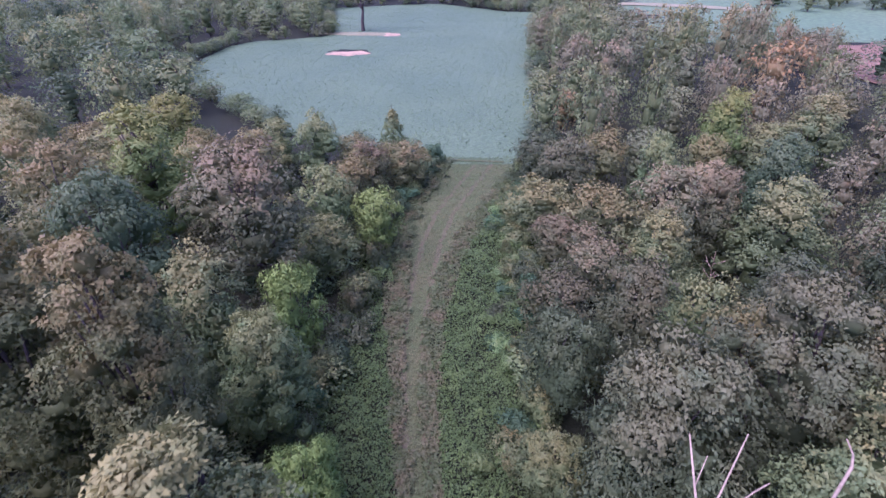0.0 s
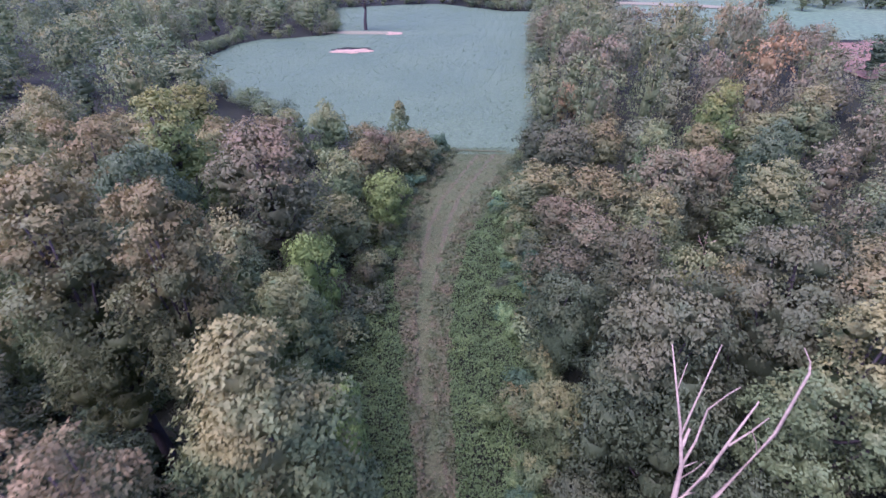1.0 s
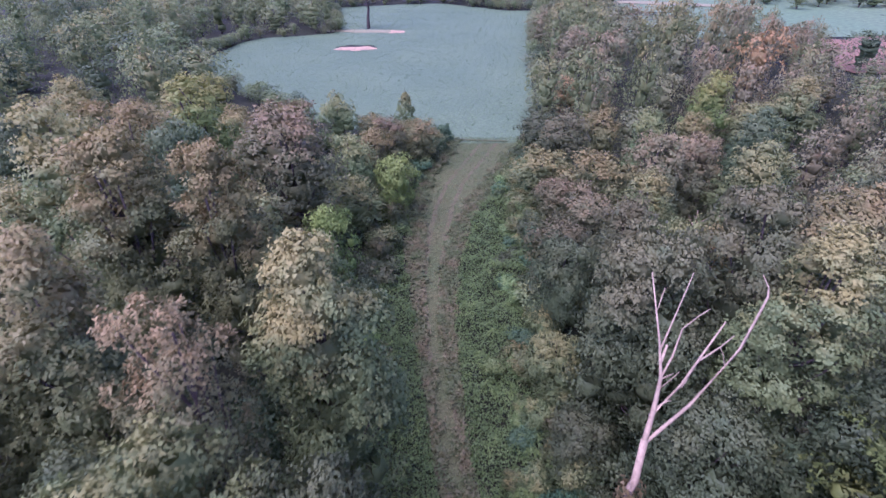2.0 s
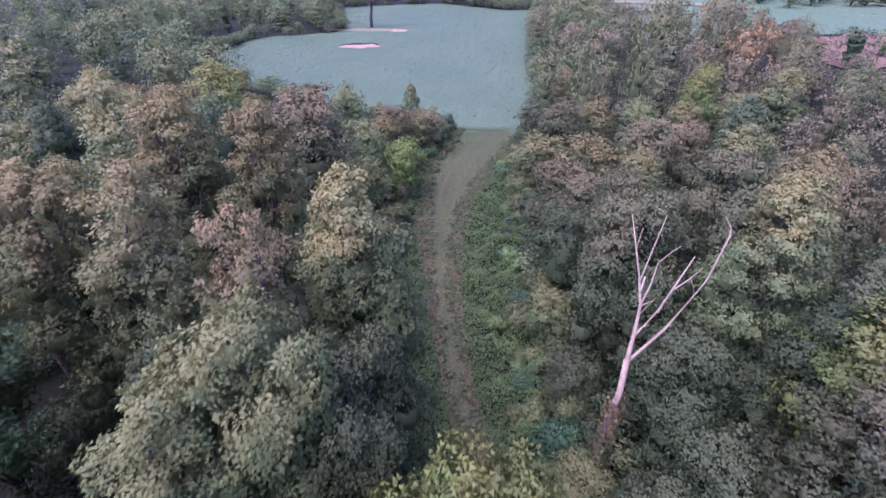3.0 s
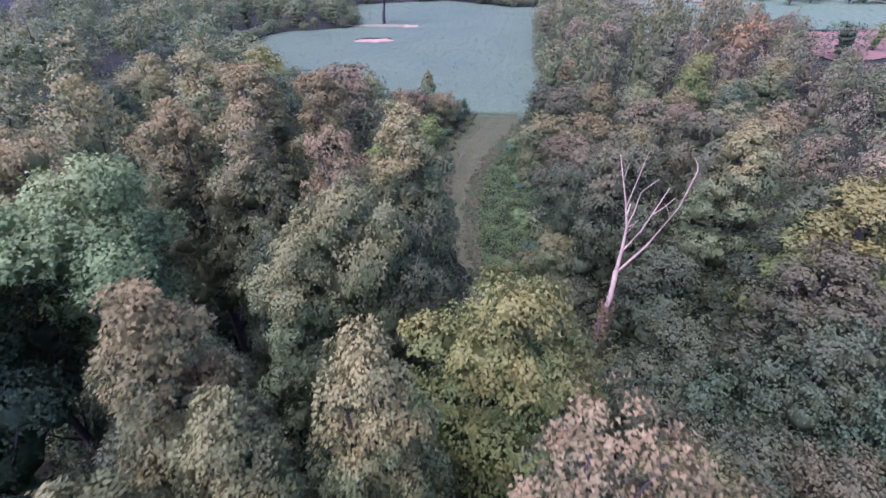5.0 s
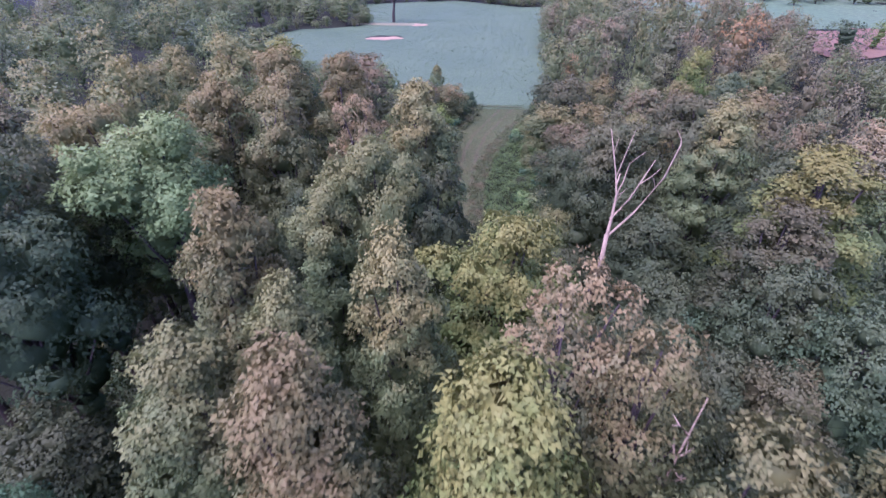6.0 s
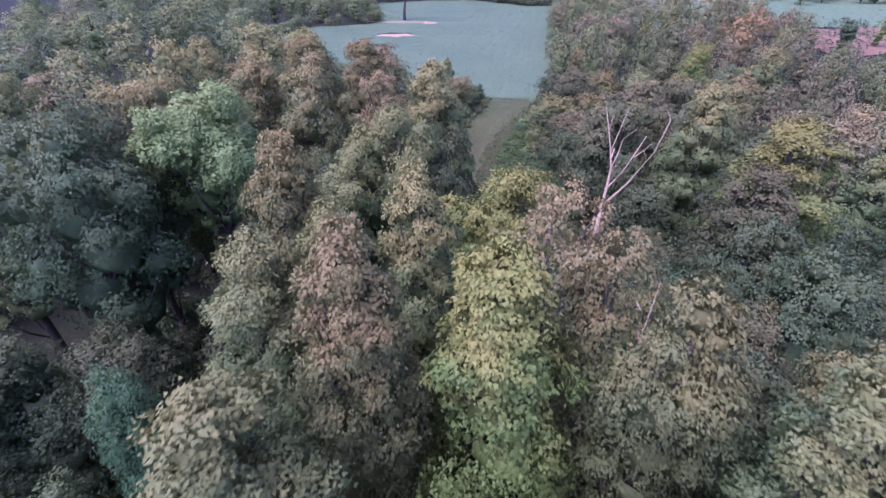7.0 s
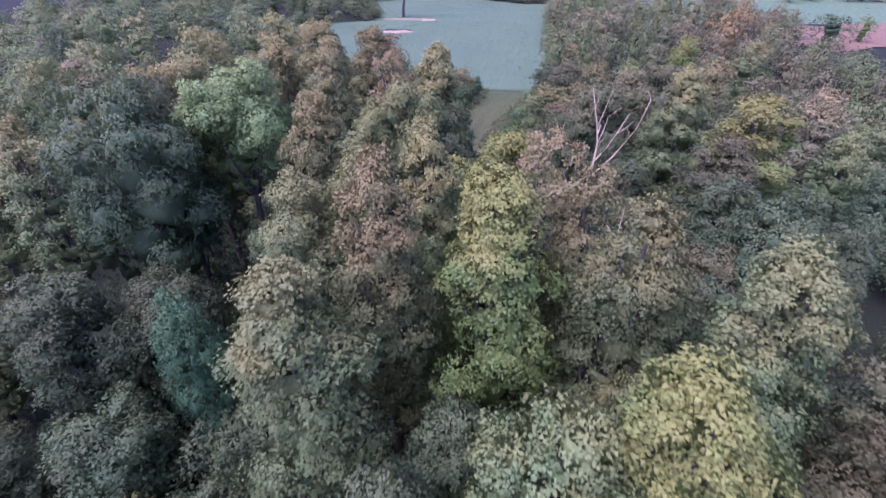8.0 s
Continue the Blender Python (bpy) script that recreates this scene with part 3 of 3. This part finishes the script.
fill(3, 34, -33, 24, 5.2, lambda x, y: 0.78 * right_height(x, y), 2.7, MIX_SHADED_GAPS, lambda x, y: clear(x, y) and x > ramp(WEED_R, y) + 1.2 and not (x < 12 and -14 < y < 10), close=0.86)
fill(3, 42, -33, 62, 5.0, right_height, 3.1, MIX_RIGHT, lambda x, y: clear(x, y) and x > ramp(WEED_R, y) + 1.2 and (x > 34 or y > 24), close=0.84)
fill(-150, -44, 62, 250, 8.5, lambda x, y: 14.0, 4.8, MIX_LEFT, lambda x, y: not in_field(x, y, 0.5) and x < ramp(FIELD_L, y) - 1.0 and not in_paddock(x, y), True, close=0.9)
fill(-110, -53, -20, 62, 7.0, lambda x, y: 18.0 if y < 20 else 15.0, 4.0, MIX_LEFT, lambda x, y: clear(x, y), True, close=0.8)
fill(14, 100, 62, 130, 6.0, lambda x, y: (12.5 if y < 92 else 17.0) - 0.3 * max(0, x - 58) + dip(x, y), 3.4, MIX_FAR_HAZED, lambda x, y: not in_field(x, y, 1.0) and not in_ride(x, y, 2) and ramp(FIELD_R, y) + 0.8 < x < 85 + 0.15 * (y - 62), True, close=0.86)
fill(26, 80, 130, 222, 6.0, lambda x, y: 12.0, 3.8, MIX_FAR_HAZED, lambda x, y: ramp(FIELD_R, y) + 0.8 < x < ramp(FIELD_R, y) + 30, True, close=0.86)
fill(42, 104, 0, 62, 6.0, lambda x, y: 10.5 + dip(x, y), 3.4, MIX_FAR_HAZED, lambda x, y: clear(x, y) and x + 0.3 * max(0, y - 30) < 106, True, close=0.86)
fill(116, 300, 190, 262, 10.0, lambda x, y: 9.0, 4.8, MIX_LEFT, lambda x, y: x > 116 + 0.4 * (y - 190), True)
fill(60, 200, 250, 290, 11.0, lambda x, y: 9.0, 5.0, MIX_LEFT, lambda x, y: True, True)
fill(-70, 62, 222, 300, 7.5, lambda x, y: 7.5, 4.5, MIX_LEFT, lambda x, y: not in_field(x, y, 2.0) and (x > 30 or y > 250), True)
# the wood goes on behind
fill(-34, 26, -66, -34, 6.5, lambda x, y: 18.0, 3.2, MIX_LEFT, lambda x, y: True, True)
# low growth along the edges of the field
for y in range(67, 262, 3):
    for edge, side in ((FIELD_L, -1), (FIELD_R, 1)):
        yy = y + rnd.uniform(-1, 1)
        x = ramp(edge, yy) + side * rnd.uniform(0.6, 2.4)
        if not in_ride(x, yy, 1.0):
            far_tree(x, yy, land(x, yy) + rnd.uniform(2.4, 5.0), rnd.uniform(1.9, 3.0), "round", rnd.choice(["green", "olive", "dark", "russet"]))

far_woods = new("far_woods", leaf_mesh("far_woods", np.concatenate(far_leaves), [LEAF[c] for c in COLOURS], np.concatenate(far_pick + far_mass_pick), (np.concatenate(far_mass), np.concatenate(far_tris)), np.concatenate(far_bend), np.concatenate(far_mass_bend)))
tagged(far_woods, "massed green and russet crowns of the far woods", "trees", kind="stuff")
far_stems = new("far_trunks", mesh_of("far_trunks", far_verts, far_faces, BARK))
tagged(far_stems, "grey-brown trunks under the far woods", "trees", kind="stuff")

# understorey deep in the wood, mostly in dark leaves that stand in for shade
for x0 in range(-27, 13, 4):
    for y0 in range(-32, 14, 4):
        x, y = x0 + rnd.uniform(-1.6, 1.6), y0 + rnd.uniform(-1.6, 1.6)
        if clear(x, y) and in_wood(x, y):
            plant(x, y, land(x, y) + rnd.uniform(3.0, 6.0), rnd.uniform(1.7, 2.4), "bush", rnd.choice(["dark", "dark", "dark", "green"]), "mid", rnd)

# low bushes further along, again coloured dark for the shade between crowns
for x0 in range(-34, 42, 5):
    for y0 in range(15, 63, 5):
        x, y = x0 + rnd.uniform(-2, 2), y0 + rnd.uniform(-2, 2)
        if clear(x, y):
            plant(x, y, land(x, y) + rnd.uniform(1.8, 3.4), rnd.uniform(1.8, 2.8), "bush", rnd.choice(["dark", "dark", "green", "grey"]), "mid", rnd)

# shrubs along both sides of the ride
for y in range(-2, 66, 3):
    for side, edge in ((-1, WEED_L), (1, WEED_R)):
        for _ in range(2):
            yy = y + rnd.uniform(-1.5, 1.5)
            x = ramp(edge, yy) + side * rnd.uniform(-0.6, 2.2)
            r = rnd.uniform(0.9, 1.7)
            if abs(x - ramp(TRACK, yy)) > ramp(HALF, yy) + r:
                plant(x, yy, land(x, yy) + rnd.uniform(1.6, 3.4), r, "bush", rnd.choice(["green", "dark", "olive", "teal", "grey", "green"]), grade_of(x, yy), rnd)


for k in range(34):
    yy = rnd.uniform(6, 52)
    x = ramp(WEED_R, yy) - rnd.uniform(0.2, 2.6)
    r = rnd.uniform(0.6, 1.2)
    if abs(x - ramp(TRACK, yy)) > ramp(HALF, yy) + r + 0.4:
        plant(x, yy, land(x, yy) + rnd.uniform(1.0, 2.2), r, "bush", rnd.choice(["green", "dark", "teal", "bright", "green"]), grade_of(x, yy), rnd)


# ---- weeds, grass, dead wood ----
def scatter(name, count, seed, keep, size, droop, spread, slim, height, mat, label, category, x0=-10, x1=16, y0=-10, y1=68):
    rng = np.random.default_rng(seed)
    pts = []
    for x, y in zip(rng.uniform(x0, x1, count), rng.uniform(y0, y1, count)):
        if keep(x, y):
            h = height(x, y)
            pts.append((x, y, land(x, y) + h * rng.random() ** 0.5 + 0.04))
    at = np.array(pts)
    up = unit(np.tile([0.0, 0.0, 1.0], (len(at), 1)) + rng.normal(size=(len(at), 3)) * 0.4)
    ob = new(name, leaf_mesh(name, leaves_at(rng, at, up, size, droop, spread, slim), [mat]))
    return tagged(ob, label, category, kind="stuff")


def off_track(x, y):
    return abs(x - ramp(TRACK, y)) - ramp(HALF, y)


def weed_height(x, y):
    lump = noise.noise((x * 0.45, y * 0.45, 3.0)) + 0.5 * noise.noise((x * 1.3, y * 1.3, 7.0))
    return max(0.12, min(1.0, off_track(x, y) * 0.5 + 0.3) * (1.0 + 1.5 * lump))


def dry(x, y):
    return off_track(x, y) < (0.15 + 0.05 * max(0, y - 12)) * (1.0 + 1.6 * noise.noise((x * 0.35, y * 0.3, 9.0)))


scatter("weeds", 300000, 5, lambda x, y: in_ride(x, y, 2.5) and not (dry(x, y) and noise.noise((x * 1.7, y * 1.7, 5.0)) < 0.28) and off_track(x, y) > -0.25 + 1.1 * noise.noise((x * 0.5, y * 0.4, 0)) + 0.5 * noise.noise((x * 2, y * 2, 4)), 0.2, 0.2, 0.9, 0.5, weed_height, WEEDS,
        "knee-high rank green weeds and brambles beside the ride", "weeds")
scatter("dry_grass", 220000, 9, lambda x, y: y < 66 and off_track(x, y) > -0.7 + 0.8 * noise.noise((x * 0.9, y * 0.7, 2.0)) and dry(x, y), 0.42, -0.2, 0.9, 0.26, lambda x, y: 0.5, STRAW,
        "tufts of dry brownish grass and seed heads along the ride", "grass")
scatter("grass", 110000, 6, lambda x, y: off_track(x, y) < 0.9 and y < 67, 0.26, -0.6, 0.6, 0.2, lambda x, y: 0.10, STRAW, "short mown straw-green grass on the ride", "grass")


def in_beans(x, y):
    return in_field(x, y, -0.4) and 0.6 * math.sin(1.9 * (x - 0.17 * y)) + 1.3 * noise.noise((x * 0.08, y * 0.08, 1.0)) > -0.7


scatter("bean_plants", 90000, 8, in_beans, 0.25, 0.0, 0.5, 0.8, lambda x, y: 0.16, BEAN_LEAF, "low bushy bean plants in faint drill rows", "crop", -70, 54, 65, 282)


def dead_tree(name, limbs, label, mat, sides=6):
    """A bare dead tree from limbs of (points, first radius, last radius)."""
    verts, faces = [], []
    for pts, r0, r1 in limbs:
        n = len(pts)
        tube(verts, faces, [Vector(p) for p in pts], [1.12 * (r0 + (r1 - r0) * k / (n - 1)) for k in range(n)], sides)
    return tagged(new(name, mesh_of(name, verts, faces, mat, True)), label, "dead tree")


SNAG = [
    (((7.3, 4.15, 7.6), (7.48, 4.3, 8.07), (7.79, 5.2, 9.95)), 0.175, 0.15),
    (((7.79, 5.15, 9.8), (8.15, 5.95, 11.47), (8.34, 6.55, 12.66), (8.19, 7.3, 14.12), (7.69, 8.8, 16.95)), 0.128, 0.02),
    (((8.24, 7.15, 13.83), (8.83, 7.9, 15.26), (9.53, 8.8, 16.94)), 0.041, 0.016),
    (((7.95, 5.72, 11.02), (9.33, 6.4, 12.37), (10.2, 7.1, 13.6), (11.09, 7.75, 14.97)), 0.088, 0.024),
    (((10.07, 6.93, 13.39), (10.9, 7.2, 13.9), (11.52, 7.45, 14.4)), 0.037, 0.018),
    (((7.79, 5.12, 9.8), (9.72, 5.95, 11.47), (11.82, 7.15, 13.82), (12.88, 8.28, 15.96), (12.9, 8.5, 16.3), (12.51, 8.65, 16.9)), 0.085, 0.016),
    (((8.34, 6.55, 12.66), (8.8, 7.0, 13.6), (9.18, 7.6, 14.69), (9.9, 7.9, 15.2), (10.35, 8.02, 15.48)), 0.049, 0.015),
    (((8.3, 6.9, 13.3), (8.5, 7.2, 14.1)), 0.066, 0.041), (((8.0, 8.0, 15.4), (8.25, 8.4, 16.4)), 0.021, 0.010), (((8.3, 6.5, 12.6), (8.9, 6.6, 12.9)), 0.033, 0.013),
    (((8.3, 6.3, 12.2), (8.6, 6.2, 13.0), (8.9, 6.3, 13.4)), 0.021, 0.008), (((8.1, 5.9, 11.3), (8.7, 6.0, 11.7), (9.0, 6.1, 11.6)), 0.025, 0.010),
    (((11.2, 6.8, 13.1), (11.0, 6.9, 13.7), (10.8, 7.1, 14.1)), 0.021, 0.008), (((9.3, 6.3, 12.3), (9.4, 6.3, 12.9)), 0.016, 0.008),
    (((7.3, 4.1, 7.7), (7.1, 4.0, 8.7)), 0.037, 0.021),
]
snag = tagged(new("dead_snag"), "bleached forked dead tree with an ivy-clad trunk among the crowns", "dead tree")
snag.location = (6.3, 2.6, 0.0)
limbs = dead_tree("limb", SNAG, "", DEADWOOD, 8)
del limbs["category"]
bole_v, bole_f = [], []
tube(bole_v, bole_f, [Vector(p) for p in ((6.3, 2.6, -0.1), (6.6, 3.1, 3.5), (7.05, 3.78, 6.6), (7.4, 4.25, 7.9))], [0.30, 0.25, 0.2, 0.17], 9)
bole = new("trunk", mesh_of("trunk", bole_v, bole_f, BARK, True))
rng = np.random.default_rng(41)
u, a = rng.random(1500), rng.uniform(0, math.tau, 1500)
ring = np.stack([np.cos(a), np.sin(a), np.zeros(1500)], 1)
climb = np.stack([6.3 + 1.1 * u, 2.6 + 1.65 * u ** 1.3, 7.9 * u], 1) + ring * (0.32 + 0.3 * rng.random((1500, 1)))
ivy = new("ivy", leaf_mesh("ivy", leaves_at(rng, climb, ring, 0.26, 0.5, 0.5, 0.7), [LEAF["russet"]]))
for ob in (limbs, bole, ivy):
    ob.parent, ob.matrix_parent_inverse = snag, Matrix.Translation(snag.location).inverted()


def bare_tree(x, y, z0, tall, spread, twigs, seed, mat, label, lean=(0, 0)):
    r = random.Random(seed)
    tip = Vector((x + lean[0], y + lean[1], z0 + tall))
    foot = Vector((x, y, z0))
    limbs = [((foot, foot.lerp(tip, 0.35) + Vector((0.1, 0.05, 0)), foot.lerp(tip, 0.7), tip), 0.005 * tall + 0.03, 0.012)]
    for k in range(twigs):
        a, u = k * 2.4 + r.uniform(-0.4, 0.4), r.uniform(0.45, 0.95)
        p = foot.lerp(tip, u)
        out = Vector((math.cos(a), math.sin(a), r.uniform(0.3, 1.1))) * spread * r.uniform(0.5, 1.0) * (1.2 - 0.6 * u)
        q = p + out * 0.55 + Vector((0, 0, -0.05 * spread))
        limbs.append(((p, q, p + out), 0.05, 0.012))
        side = Vector((math.cos(a + 0.9), math.sin(a + 0.9), 0.5)) * spread * 0.3
        limbs.append(((q, q + side), 0.025, 0.008))
    return dead_tree("bare_tree", limbs, label, mat, 5)


bare_tree(38.8, 29.0, land(38.8, 29), 9.6, 2.2, 16, 3, DEADWOOD, "bare pale dead tree with many fine twigs", (1.2, 0))
bare_tree(28.6, 39.4, land(28.6, 39), 7.0, 1.6, 7, 4, DEADWOOD, "small bare dead tree with crooked pale limbs", (-0.9, 0))
bare_tree(35.4, 31.6, land(35, 31), 8.4, 1.8, 9, 5, DEADWOOD, "bare dead tree with bleached side limbs", (-0.6, 0))
bare_tree(2.4, -17.4, land(2, -17), 19.6, 1.1, 10, 6, DEADWOOD, "thin dead stem with bare grey twigs", (0.4, 0))
plant(-29.4, 190.0, land(-29.4, 190) + 19.0, 5.0, "loose", "pink", "mid", rnd)

# young red cedar at the field's edge
rng = np.random.default_rng(11)
h = rng.random(1500) ** 0.8
a = rng.uniform(0, math.tau, 1500)
wide = ((1 - h) ** 0.7 * 2.5 + 0.12) * (0.8 + 0.25 * np.sin(a * 3 + h * 22))
cone = np.stack([np.cos(a) * wide, np.sin(a) * wide, 0.3 + h * 6.9], 1)
cedar = new("conifer")
cedar.location = (-7.3, 67.0, land(-7.3, 67.0))
stem_v, stem_f = [], []
tube(stem_v, stem_f, [Vector((0, 0, 0)), Vector((0, 0, 4)), Vector((0, 0, 8))], [0.14, 0.09, 0.02])
for name, me in (("trunk", mesh_of("trunk", stem_v, stem_f, BARK)), ("crown", leaf_mesh("crown", leaves_at(rng, cone, unit(cone * np.array([1, 1, 0.0]) + np.array([0, 0, 0.3])), 0.5, -0.2, 0.3, 0.4), [LEAF["green"]]))):
    new(name, me).parent = cedar
tagged(cedar, "small green conifer at the edge of the field", "conifer")

# distance to the right: clay bank, pale lane and meadow, with hedgerow trees behind
def strip(name, ax, ay, bx, by, wide, mat, lift, label):
    """A straight band of ground from a to b."""
    n, cols, verts, faces = 24, max(3, int(wide / 6)), [], []
    d = Vector((bx - ax, by - ay, 0)).normalized().cross(Vector((0, 0, 1)))
    for k in range(n + 1):
        p = Vector((ax, ay, 0)).lerp(Vector((bx, by, 0)), k / n)
        for side in [i / cols - 0.5 for i in range(cols + 1)]:
            q = p + d * side * wide * (1 + 0.25 * noise.noise((k * 0.7, math.copysign(4.5, side), ax)))
            verts.append((q.x, q.y, land(q.x, q.y) + lift))
    for k in range(n):
        for i in range(cols):
            j = (cols + 1) * k + i
            faces.append((j, j + 1, j + cols + 2, j + cols + 1))
    return tagged(new(name, mesh_of(name, verts, faces, mat, True)), label, "ground", kind="structure")


strip("meadow", 170, 140, 170, 236, 240, FARFIELD, 0.1, "pale green meadow beyond the lane")
strip("clay_bank", 88, 117, 190, 138, 30, CLAY, 0.25, "bank of bare red clay beside the far lane")
strip("field_verge", 1.5, 65.9, 9.0, 65.2, 0.45, TURF, 0.2, "thin dry grass along the near edge of the field")
strip("lane", 40, 216, 118, 190, 7, STRAWBED, 0.3, "pale dusty farm lane at the edge of the meadow")
strip("meadow", -230, 99, -130, 134, 28, FARFIELD, 0.1, "small pale meadow in a gap of the far woods")
